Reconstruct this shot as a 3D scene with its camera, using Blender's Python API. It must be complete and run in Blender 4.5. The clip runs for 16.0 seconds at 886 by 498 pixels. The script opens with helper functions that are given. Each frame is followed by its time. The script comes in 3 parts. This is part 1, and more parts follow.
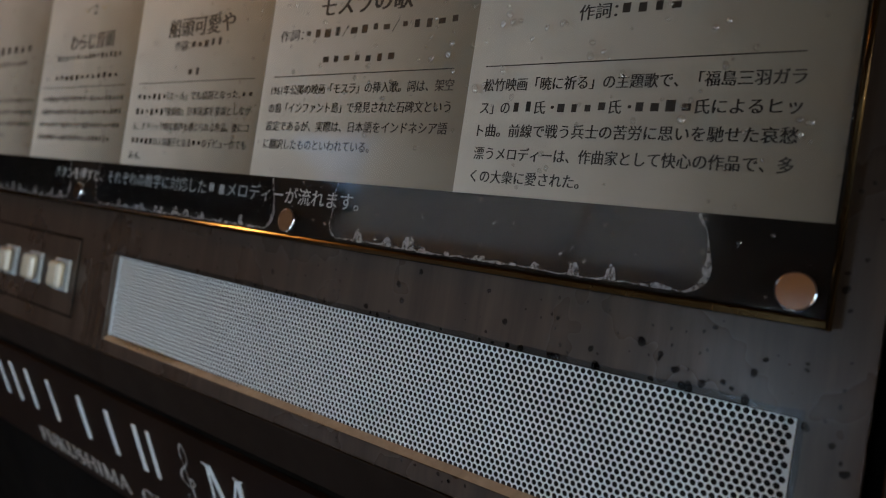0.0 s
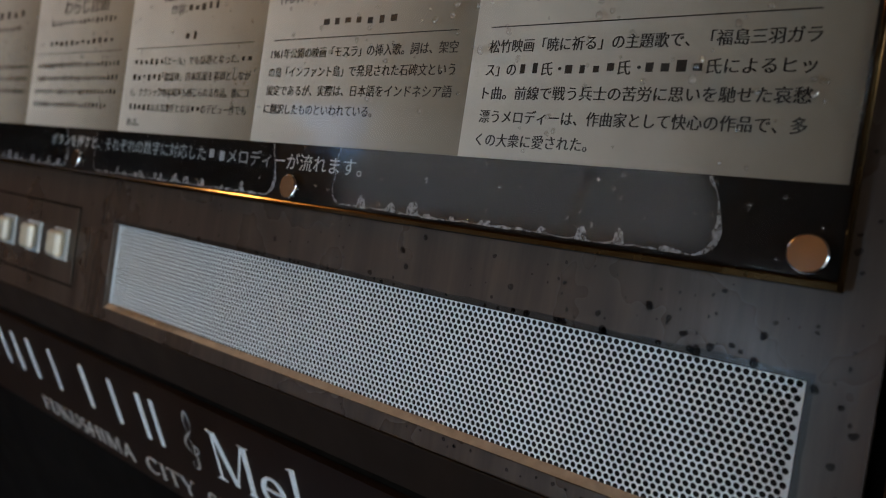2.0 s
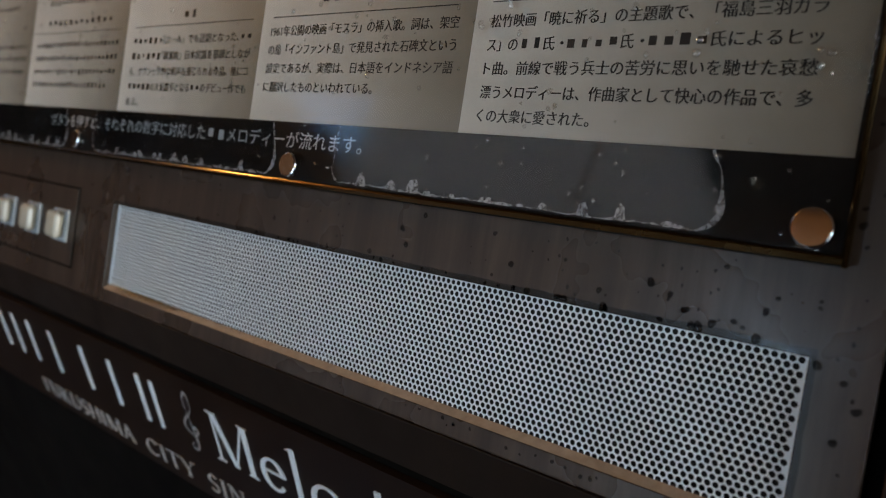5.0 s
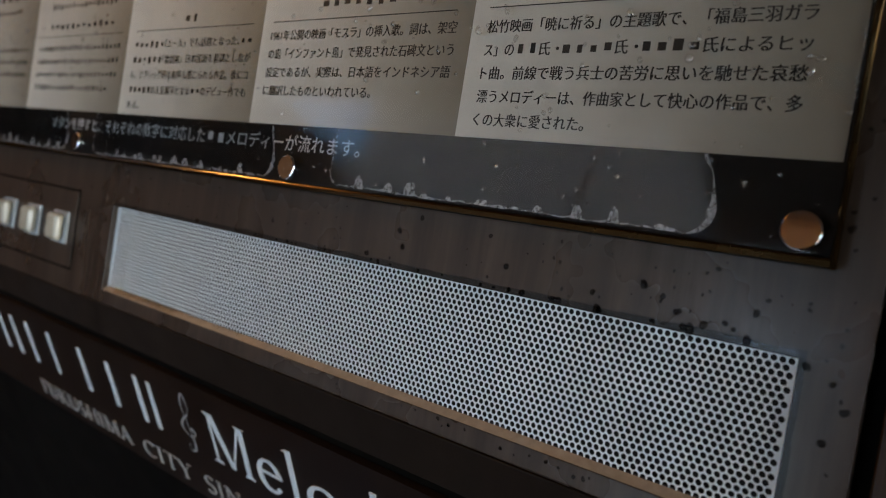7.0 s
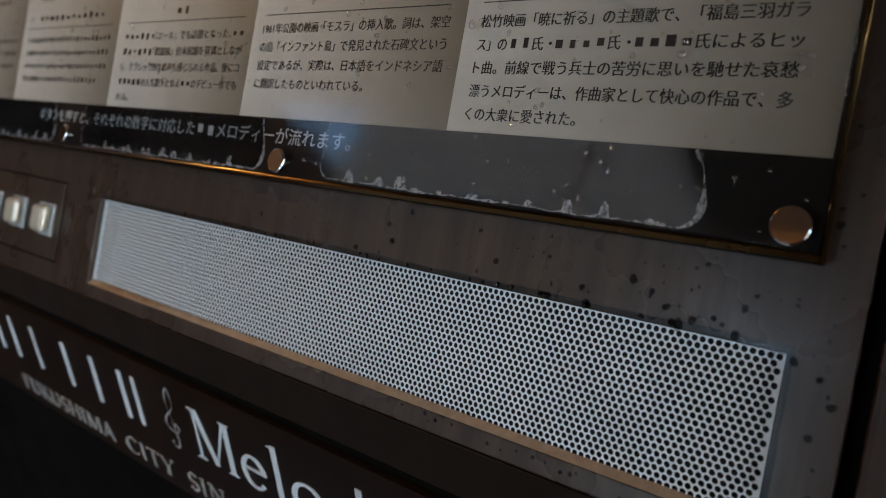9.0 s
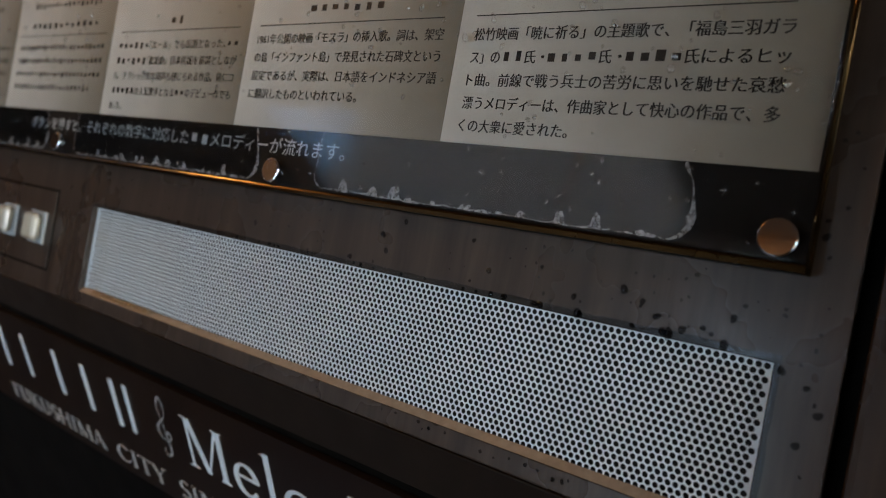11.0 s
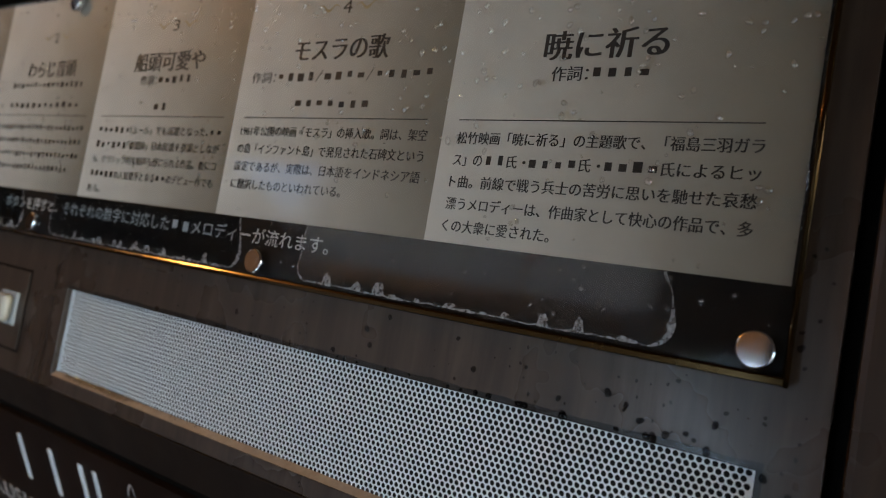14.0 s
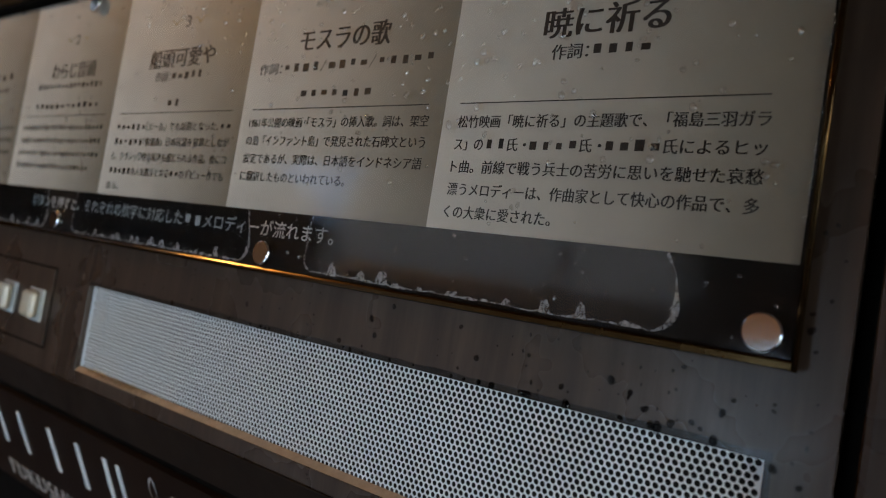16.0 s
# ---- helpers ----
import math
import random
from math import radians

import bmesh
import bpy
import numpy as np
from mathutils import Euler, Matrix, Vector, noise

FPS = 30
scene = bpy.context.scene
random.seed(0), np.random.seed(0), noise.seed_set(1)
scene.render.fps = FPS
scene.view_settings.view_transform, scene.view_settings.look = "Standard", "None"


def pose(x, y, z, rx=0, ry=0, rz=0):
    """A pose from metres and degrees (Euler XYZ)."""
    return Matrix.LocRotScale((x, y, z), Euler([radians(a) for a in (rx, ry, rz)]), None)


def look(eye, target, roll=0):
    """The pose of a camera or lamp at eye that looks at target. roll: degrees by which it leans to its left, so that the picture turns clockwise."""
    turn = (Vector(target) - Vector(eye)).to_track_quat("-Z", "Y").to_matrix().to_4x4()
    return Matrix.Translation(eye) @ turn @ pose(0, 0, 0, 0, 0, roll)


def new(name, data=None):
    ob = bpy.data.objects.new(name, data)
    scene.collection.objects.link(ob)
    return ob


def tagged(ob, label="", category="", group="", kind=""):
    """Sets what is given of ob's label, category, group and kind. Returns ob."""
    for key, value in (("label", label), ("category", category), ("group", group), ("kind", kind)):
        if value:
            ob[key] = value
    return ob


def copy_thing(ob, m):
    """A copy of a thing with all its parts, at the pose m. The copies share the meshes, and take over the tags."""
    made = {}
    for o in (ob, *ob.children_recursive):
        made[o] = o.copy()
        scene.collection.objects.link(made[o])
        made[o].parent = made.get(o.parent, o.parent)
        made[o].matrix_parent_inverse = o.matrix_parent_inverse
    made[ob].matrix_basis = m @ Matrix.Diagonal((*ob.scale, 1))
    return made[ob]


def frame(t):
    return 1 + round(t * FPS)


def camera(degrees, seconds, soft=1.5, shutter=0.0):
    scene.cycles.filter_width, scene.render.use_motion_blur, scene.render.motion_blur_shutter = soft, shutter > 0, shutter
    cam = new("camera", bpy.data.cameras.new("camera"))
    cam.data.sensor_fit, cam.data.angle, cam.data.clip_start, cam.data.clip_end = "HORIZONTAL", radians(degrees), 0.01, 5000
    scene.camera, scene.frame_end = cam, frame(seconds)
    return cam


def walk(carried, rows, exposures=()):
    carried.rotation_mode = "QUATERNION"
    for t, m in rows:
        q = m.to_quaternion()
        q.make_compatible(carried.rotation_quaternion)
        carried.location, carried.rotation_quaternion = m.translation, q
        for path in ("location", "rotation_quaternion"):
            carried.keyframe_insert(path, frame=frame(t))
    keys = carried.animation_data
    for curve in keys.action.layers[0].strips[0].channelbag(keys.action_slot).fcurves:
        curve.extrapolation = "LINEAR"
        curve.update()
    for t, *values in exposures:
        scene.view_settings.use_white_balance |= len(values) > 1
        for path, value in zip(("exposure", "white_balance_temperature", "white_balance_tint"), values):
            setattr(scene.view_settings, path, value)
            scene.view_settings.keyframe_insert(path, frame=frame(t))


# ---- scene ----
# Path in the sloped panel's own axes: seconds, eye x y z, yaw, pitch, roll (degrees).
PATH = [
    (0, 0.0724, -0.3676, 0.0530, 38.041, 0.352, 8.660),
    (0.5, 0.0735, -0.3655, 0.0527, 37.798, -0.392, 8.547),
    (1, 0.0732, -0.3644, 0.0516, 37.659, -0.915, 8.534),
    (1.5, 0.0697, -0.3647, 0.0512, 37.545, -1.428, 8.514),
    (2, 0.0666, -0.3664, 0.0482, 37.532, -1.826, 8.541),
    (2.5, 0.0660, -0.3650, 0.0442, 37.514, -2.109, 8.572),
    (3, 0.0662, -0.3675, 0.0450, 37.491, -2.487, 8.659),
    (3.5, 0.0644, -0.3670, 0.0442, 37.589, -2.799, 8.639),
    (4, 0.0651, -0.3641, 0.0413, 37.577, -2.763, 8.734),
    (6.5, 0.0697, -0.3615, 0.0401, 37.592, -2.265, 8.949),
    (7, 0.0712, -0.3646, 0.0382, 37.597, -2.085, 9.163),
    (7.5, 0.0709, -0.3673, 0.0376, 37.451, -1.920, 9.350),
    (8, 0.0687, -0.3658, 0.0376, 37.290, -1.772, 9.613),
    (8.5, 0.0672, -0.3655, 0.0342, 37.065, -1.597, 9.927),
    (9, 0.0707, -0.3635, 0.0309, 36.754, -1.481, 10.092),
    (11.5, 0.0717, -0.3712, 0.0360, 36.004, -0.370, 10.253),
    (12, 0.0716, -0.3739, 0.0419, 36.123, 0.433, 10.337),
    (12.5, 0.0712, -0.3691, 0.0484, 36.156, 1.234, 10.190),
    (13, 0.0691, -0.3716, 0.0560, 35.837, 1.897, 10.045),
    (13.5, 0.0695, -0.3774, 0.0608, 34.928, 2.700, 9.809),
    (14, 0.0640, -0.3848, 0.0618, 34.233, 3.313, 9.856),
    (14.5, 0.0629, -0.3871, 0.0653, 35.241, 3.411, 9.706),
    (15, 0.0663, -0.3797, 0.0662, 36.696, 3.118, 9.512),
    (15.5, 0.0736, -0.3712, 0.0640, 37.383, 2.744, 9.245),
    (16, 0.0788, -0.3617, 0.0584, 37.453, 2.762, 9.175),
]
TILT = -25.0
PANEL = pose(0, 0, 1.0, TILT, 0, 0)


def aim(x, y, z, yaw, pitch, roll):
    a, b = radians(yaw), radians(pitch)
    ahead = Vector((-math.sin(a) * math.cos(b), math.cos(a) * math.cos(b), math.sin(b)))
    return PANEL @ look((x, y, z), Vector((x, y, z)) + ahead, roll)


cam = camera(63.0, 16.0, soft=1.15)
cam.data.dof.use_dof = True
cam.data.dof.focus_distance = 0.43
cam.data.dof.aperture_fstop = 6.3
walk(cam, [(r[0], aim(*r[1:])) for r in PATH], exposures=[(0, 2.72, 6850, 10), (1.2, 2.95, 6850, 10), (15, 2.95, 6850, 10), (16, 2.88, 6850, 10)])

# ---- light: dusk sky under a canopy with one warm lamp ----
world = bpy.data.worlds.new("dusk_sky")
scene.world = world
world.use_nodes = True
wn = world.node_tree.nodes
sky = wn.new("ShaderNodeTexSky")
sky.sky_type = "NISHITA"
sky.sun_disc = False
sky.sun_elevation = radians(12)
sky.sun_rotation = radians(60)
sky.dust_density = 3.0
sky.ozone_density = 3.0
wn["Background"].inputs["Strength"].default_value = 0.15
world.node_tree.links.new(sky.outputs[0], wn["Background"].inputs["Color"])
sun_data = bpy.data.lights.new("sun", "SUN")
sun_data.energy = 0.22
sun_data.angle = radians(40)
sun_data.color = (0.70, 0.85, 1.0)
sun = new("sun", sun_data)
sun.matrix_world = look((-0.2, -6, 3.4), (0, 0, 1))

# ---- materials ----


def material(name):
    m = bpy.data.materials.new(name)
    m.use_nodes = True
    nt = m.node_tree
    return m, nt, nt.nodes["Principled BSDF"]


def coords(nt, scale, kind="Object"):
    tc = nt.nodes.new("ShaderNodeTexCoord")
    mp = nt.nodes.new("ShaderNodeMapping")
    mp.inputs["Scale"].default_value = scale
    nt.links.new(tc.outputs[kind], mp.inputs["Vector"])
    return mp.outputs["Vector"]


def noise_tex(nt, vec, scale, detail=4.0, rough=0.55):
    n = nt.nodes.new("ShaderNodeTexNoise")
    n.inputs["Scale"].default_value = scale
    n.inputs["Detail"].default_value = detail
    n.inputs["Roughness"].default_value = rough
    nt.links.new(vec, n.inputs["Vector"])
    return n.outputs["Fac"]


def ramp(nt, fac, stops):
    r = nt.nodes.new("ShaderNodeValToRGB")
    e = r.color_ramp.elements
    for i, (p, c) in enumerate(stops):
        el = e[i] if i < 2 else e.new(p)
        el.position, el.color = p, (*c, 1.0) if len(c) == 3 else c
    nt.links.new(fac, r.inputs["Fac"])
    return r.outputs["Color"]


def grey(v):
    return (v, v, v)


def bump(nt, bsdf, fac, strength, distance):
    b = nt.nodes.new("ShaderNodeBump")
    b.inputs["Strength"].default_value = strength
    b.inputs["Distance"].default_value = distance
    nt.links.new(fac, b.inputs["Height"])
    nt.links.new(b.outputs["Normal"], bsdf.inputs["Normal"])


def speckled(name, dark, light, rough, scale=(1, 1, 1), size=40.0, metal=0.0, relief=0.0, rough2=None, coat=0.0, spec=0.5):
    """A surface that varies between two colours, with its roughness varying at another scale."""
    m, nt, b = material(name)
    vec = coords(nt, scale)
    fac = noise_tex(nt, vec, size, 6.0, 0.62)
    nt.links.new(ramp(nt, fac, [(0.3, dark), (0.7, light)]), b.inputs["Base Color"])
    wide = noise_tex(nt, coords(nt, (1, 1, 1)), size * 0.21 + 1.7, 3.0)
    r2 = rough * 1.35 if rough2 is None else rough2
    nt.links.new(ramp(nt, wide, [(0.35, grey(rough)), (0.68, grey(r2))]), b.inputs["Roughness"])
    b.inputs["Metallic"].default_value = metal
    b.inputs["Specular IOR Level"].default_value = spec
    b.inputs["Coat Weight"].default_value = coat
    b.inputs["Coat Roughness"].default_value = 0.12
    if relief:
        bump(nt, b, fac, 0.5, relief)
    return m


M_PANEL = speckled("dark_brown_laminate", (0.028, 0.0175, 0.0125), (0.068, 0.045, 0.033), 0.24, (1, 1, 0.10), 55.0, relief=0.0003, rough2=0.36, spec=0.36)
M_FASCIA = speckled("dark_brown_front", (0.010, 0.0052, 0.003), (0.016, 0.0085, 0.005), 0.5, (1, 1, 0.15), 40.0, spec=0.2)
M_BODY = speckled("black_brown_body", (0.0025, 0.002, 0.0018), (0.006, 0.005, 0.004), 0.5, (1, 1, 0.2), 20.0, spec=0.05)
M_SIGN = speckled("brown_black_sign", (0.009, 0.004, 0.0022), (0.016, 0.0072, 0.004), 0.3, (1, 1, 0.3), 14.0, rough2=0.42, spec=0.22)
M_LETTER = speckled("pale_letter_paint", (0.62, 0.68, 0.74), (0.74, 0.79, 0.84), 0.4, size=90.0)
M_LETTER_SMALL = speckled("dull_letter_paint", (0.30, 0.29, 0.28), (0.42, 0.40, 0.39), 0.45, size=90.0)
M_GRILLE = speckled("silver_grille_metal", (0.78, 0.84, 0.87), (0.86, 0.91, 0.93), 0.42, size=120.0, metal=0.3, rough2=0.55)
M_GRILLE_BACK = speckled("grey_speaker_cloth", (0.010, 0.011, 0.012), (0.024, 0.025, 0.027), 0.9, size=600.0)
M_CORE = speckled("raw_tan_board_core", (0.32, 0.225, 0.15), (0.44, 0.32, 0.22), 0.4, size=160.0, relief=0.0002)
M_BLACK = speckled("black_print", (0.006, 0.005, 0.005), (0.010, 0.009, 0.008), 0.5, size=20.0, spec=0.1)
M_INK = speckled("black_ink", (0.012, 0.011, 0.010), (0.022, 0.020, 0.018), 0.5, size=200.0)
M_WHITE_INK = speckled("white_ink", (0.50, 0.50, 0.49), (0.64, 0.64, 0.62), 0.5, size=200.0)
M_GOLD_INK = speckled("gold_ink", (0.34, 0.27, 0.13), (0.45, 0.36, 0.19), 0.45, size=200.0)
M_CHROME = speckled("mirror_chrome", (0.80, 0.80, 0.80), (0.86, 0.86, 0.86), 0.03, size=30.0, metal=1.0, rough2=0.07)
# Warm base: the lamp's yellow cast on the caps is put into the colour.
M_BUTTON = speckled("milky_button_plastic", (0.50, 0.46, 0.36), (0.60, 0.56, 0.45), 0.2, size=60.0, coat=1.0)
M_BEZEL = speckled("clear_grey_bezel", (0.40, 0.45, 0.48), (0.52, 0.56, 0.58), 0.2, size=60.0)
M_GROUND = speckled("wet_dark_pavement", (0.030, 0.030, 0.032), (0.060, 0.058, 0.056), 0.08, size=9.0, relief=0.001, rough2=0.3)
M_ROOF = speckled("dark_canopy_boards", (0.17, 0.105, 0.06), (0.26, 0.165, 0.10), 0.6, (0.1, 1, 1), 12.0)
M_WOOD = speckled("brown_canopy_wood", (0.34, 0.20, 0.095), (0.44, 0.27, 0.14), 0.55, (0.1, 1, 1), 12.0)
M_DARKWALL = speckled("dark_brown_wall", (0.013, 0.006, 0.0025), (0.024, 0.0115, 0.005), 0.8, size=2.0, spec=0.1)
M_CONCRETE = speckled("grey_concrete", (0.16, 0.172, 0.195), (0.26, 0.275, 0.30), 0.8, size=3.0)


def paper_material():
    """Printed sheet: columns run pale to darker, print plus light falloff in the colour, with faint mottling."""
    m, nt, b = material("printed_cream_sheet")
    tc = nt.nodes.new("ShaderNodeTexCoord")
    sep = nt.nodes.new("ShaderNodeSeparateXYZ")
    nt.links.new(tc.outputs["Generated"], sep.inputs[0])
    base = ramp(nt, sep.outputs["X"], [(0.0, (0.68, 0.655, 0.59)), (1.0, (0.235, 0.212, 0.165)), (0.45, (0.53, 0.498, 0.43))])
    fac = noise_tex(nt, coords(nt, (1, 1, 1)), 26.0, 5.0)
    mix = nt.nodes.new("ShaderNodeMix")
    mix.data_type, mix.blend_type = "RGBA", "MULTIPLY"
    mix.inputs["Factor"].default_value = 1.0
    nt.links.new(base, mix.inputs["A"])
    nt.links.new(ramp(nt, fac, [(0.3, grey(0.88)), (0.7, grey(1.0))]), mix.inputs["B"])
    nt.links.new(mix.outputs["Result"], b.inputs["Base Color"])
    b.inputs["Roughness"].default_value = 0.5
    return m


def clear_sheet(name, ior, tint, rough):
    """Thin clear sheet: what lies behind shows through, the surface gloss grows to grazing angles."""
    m = bpy.data.materials.new(name)
    m.use_nodes = True
    nt = m.node_tree
    nt.nodes.remove(nt.nodes["Principled BSDF"])
    tr = nt.nodes.new("ShaderNodeBsdfTransparent")
    tr.inputs["Color"].default_value = (*tint, 1)
    gl = nt.nodes.new("ShaderNodeBsdfGlossy")
    fr = nt.nodes.new("ShaderNodeFresnel")
    fr.inputs["IOR"].default_value = ior
    mx = nt.nodes.new("ShaderNodeMixShader")
    smear = noise_tex(nt, coords(nt, (1, 1, 1)), 18.0, 4.0)
    nt.links.new(ramp(nt, smear, [(0.4, grey(rough)), (0.7, grey(rough * 2.0))]), gl.inputs["Roughness"])
    nt.links.new(fr.outputs[0], mx.inputs["Fac"])
    nt.links.new(tr.outputs[0], mx.inputs[1])
    nt.links.new(gl.outputs[0], mx.inputs[2])
    nt.links.new(mx.outputs[0], nt.nodes["Material Output"].inputs["Surface"])
    return m


def trim_material():
    """Dark acrylic edge, lamplight's amber put into its gloss tint: black seen square on, glossy at grazing angles."""
    m, nt, b = material("amber_glow_edge")
    fac = noise_tex(nt, coords(nt, (1, 1, 1)), 60.0, 5.0)
    nt.links.new(ramp(nt, fac, [(0.3, (0.006, 0.003, 0.001)), (0.7, (0.014, 0.007, 0.002))]), b.inputs["Base Color"])
    nt.links.new(ramp(nt, fac, [(0.3, grey(0.10)), (0.7, grey(0.2))]), b.inputs["Roughness"])
    b.inputs["IOR"].default_value = 1.6
    b.inputs["Specular IOR Level"].default_value = 0.28
    b.inputs["Specular Tint"].default_value = (1.0, 0.62, 0.26, 1)
    return m


def lamp_material(name, colour, strength):
    m, nt, b = material(name)
    b.inputs["Base Color"].default_value = (0.8, 0.8, 0.8, 1)
    b.inputs["Emission Color"].default_value = (*colour, 1)
    b.inputs["Emission Strength"].default_value = strength
    return m


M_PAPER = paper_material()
M_TRIM = trim_material()
M_ACRYLIC = clear_sheet("clear_acrylic", 1.34, (0.97, 0.97, 0.97), 0.05)
M_FILM = clear_sheet("trapped_water_film", 1.55, (0.97, 0.97, 0.97), 0.05)
M_WET = clear_sheet("standing_water", 2.8, (0.95, 0.95, 0.95), 0.09)
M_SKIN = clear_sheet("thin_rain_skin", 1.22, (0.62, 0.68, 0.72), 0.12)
# Dark tint stands in for the shade that refraction gives a drop.
M_DROP = clear_sheet("standing_drop", 1.33, (0.40, 0.40, 0.41), 0.05)
M_BEAD = clear_sheet("rain_bead", 2.8, (0.95, 0.95, 0.95), 0.05)


def residue_material():
    """Patchy pale deposit, thin enough in places to see through."""
    m, nt, s = material("dried_water_residue")
    s.inputs["Base Color"].default_value = (0.52, 0.53, 0.54, 1)
    s.inputs["Roughness"].default_value = 0.35
    fac = noise_tex(nt, coords(nt, (1, 1, 1)), 240.0, 5.0, 0.7)
    nt.links.new(ramp(nt, fac, [(0.34, grey(0.08)), (0.64, grey(0.7))]), s.inputs["Alpha"])
    return m


def sheet_material():
    """Frosted roofing sheet that lets daylight through."""
    m = bpy.data.materials.new("frosted_roof_sheet")
    m.use_nodes = True
    nt = m.node_tree
    nt.nodes.remove(nt.nodes["Principled BSDF"])
    t = nt.nodes.new("ShaderNodeBsdfTranslucent")
    nt.links.new(ramp(nt, noise_tex(nt, coords(nt, (1, 1, 1)), 3.0, 4.0), [(0.3, grey(0.26)), (0.7, grey(0.36))]), t.inputs["Color"])
    nt.links.new(t.outputs[0], nt.nodes["Material Output"].inputs["Surface"])
    return m


M_SHEET = sheet_material()
M_RESIDUE = residue_material()
M_LAMP = lamp_material("warm_lamp_glow", (1.0, 0.50, 0.14), 29.0)
M_WHITE_LAMP = lamp_material("white_glint_lamp_glow", (0.95, 0.97, 1.0), 145.0)

# ---- mesh helpers ----


def part(name, bm, mat, parent=None, label="", m=None, smooth=False):
    """Links a bmesh as one mesh object, under a thing if one is given."""
    me = bpy.data.meshes.new(name)
    bm.to_mesh(me)
    bm.free()
    me.materials.append(mat)
    if smooth:
        for p in me.polygons:
            p.use_smooth = True
    ob = new(name, me)
    if parent is not None:
        ob.parent = parent
    if m is not None:
        ob.matrix_basis = m
    if label:
        ob["label"] = label
    return ob


def empty(name, m):
    e = new(name)
    e.empty_display_size = 0.05
    e.matrix_basis = m
    return e


def box(x0, x1, y0, y1, z0, z1, bevel=0.0, seg=2):
    bm = bmesh.new()
    bmesh.ops.create_cube(bm, size=1.0)
    for v in bm.verts:
        v.co = Vector(((x0 + x1) / 2 + v.co.x * (x1 - x0), (y0 + y1) / 2 + v.co.y * (y1 - y0), (z0 + z1) / 2 + v.co.z * (z1 - z0)))
    if bevel:
        bmesh.ops.bevel(bm, geom=bm.edges[:], offset=bevel, segments=seg, profile=0.5, affect="EDGES")
    return bm


def rect(x0, x1, z0, z1, y):
    bm = bmesh.new()
    bm.faces.new([bm.verts.new(c) for c in ((x0, y, z0), (x1, y, z0), (x1, y, z1), (x0, y, z1))])
    return bm


def disc_stack(profile, n=40):
    """A turned form round the local -y axis: (radius, y) from back to front, closed at the front."""
    bm = bmesh.new()
    rings = []
    for r, y in profile:
        rings.append([bm.verts.new((r * math.cos(2 * math.pi * i / n), y, r * math.sin(2 * math.pi * i / n))) for i in range(n)])
    for a, b in zip(rings, rings[1:]):
        for i in range(n):
            bm.faces.new((a[i], a[(i + 1) % n], b[(i + 1) % n], b[i]))
    bm.faces.new(rings[-1])
    bmesh.ops.recalc_face_normals(bm, faces=bm.faces[:])
    return bm


# ---- setting ----
bm = bmesh.new()
bmesh.ops.create_grid(bm, x_segments=2, y_segments=2, size=60.0)
ground = tagged(part("ground", bm, M_GROUND), "wet dark pavement round the console", "ground", kind="structure")
tagged(part("ceiling", box(-1.1, 6, -3.0, 1.6, 2.70, 2.85), M_ROOF), "dark brown wooden canopy over the console", "canopy", kind="structure")
tagged(part("ceiling_middle", box(-2.6, -1.103, -2.2, 1.6, 2.70, 2.85), M_ROOF), "dark brown wooden canopy set back from the edge beam", "canopy", kind="structure")
tagged(part("ceiling_west", box(-3.7, -2.603, -2.1, -1.0, 2.70, 2.85), M_ROOF), "dark brown wooden canopy beside the console", "canopy", kind="structure")
tagged(part("ceiling_light_sheet", box(-4.99, -2.603, -0.996, 1.39, 2.74, 2.745), M_SHEET), "pale translucent canopy sheet between dark beams", "canopy", kind="structure")
for x in (-2.95, -3.75, -4.5):
    tagged(part("beam", box(x - 0.04, x + 0.04, -0.995, 1.39, 2.70, 2.738, 0.004), M_DARKWALL), "dark brown beam under the translucent canopy sheet", "beam", kind="structure")
tagged(part("trim", box(-1.1, 6, -3.12, -2.9, 2.38, 2.694, 0.01), M_WOOD), "brown wooden edge beam of the canopy", "beam", kind="structure")
tagged(part("trim_west", box(-3.7, -1.103, -3.08, -2.94, 2.38, 2.52, 0.01), M_WOOD), "slimmer brown wooden beam past the canopy edge", "beam", kind="structure")
back = tagged(part("wall_north", box(-6, 6, 1.4, 1.6, 0, 2.69), M_CONCRETE), "plain grey wall behind the console", "wall", kind="structure")
# Unseen walls, added to keep bright sky out of the left-hand reflections.
tagged(part("wall_west", box(-5.2, -5.0, -4.0, -1.5, 0, 3.35), M_DARKWALL), "plain dark brown wall added out of view to block the sky", "wall", kind="structure")
tagged(part("wall_west_low", box(-5.2, -5.0, -1.496, 1.6, 0, 3.35), M_DARKWALL), "lower plain dark brown wall added out of view to block the sky", "wall", kind="structure")
# Added unseen wall gives the water film a dimmer reflection than sky.
tagged(part("wall_south", box(-7.5, -1.7, -6.2, -6.0, 0, 6.2), M_CONCRETE), "plain grey concrete wall added out of view to dim reflections", "wall", kind="structure")
for x in (-2.15, 2.6):
    tagged(part("post", box(x - 0.035, x + 0.035, -3.045, -2.975, 0, 2.379, 0.01), M_WOOD), "brown wooden canopy post", "post", kind="structure")


# Added unseen block keeps the lowest sky out of the right-hand reflections.
tagged(part("backdrop", box(-0.75, 15, -15, -14, 0, 3.4), M_CONCRETE), "plain grey block added far out of view to dim reflections", "building", kind="structure")


def slim_post(x, y):
    bm = bmesh.new()
    bmesh.ops.create_cone(bm, cap_ends=True, segments=20, radius1=0.012, radius2=0.012, depth=2.699)
    bmesh.ops.translate(bm, vec=(x, y, 2.699 / 2), verts=bm.verts[:])
    tagged(part("post", bm, M_WOOD, smooth=True), "slim round brown canopy post", "post", kind="structure")


slim_post(-1.24, -1.86)
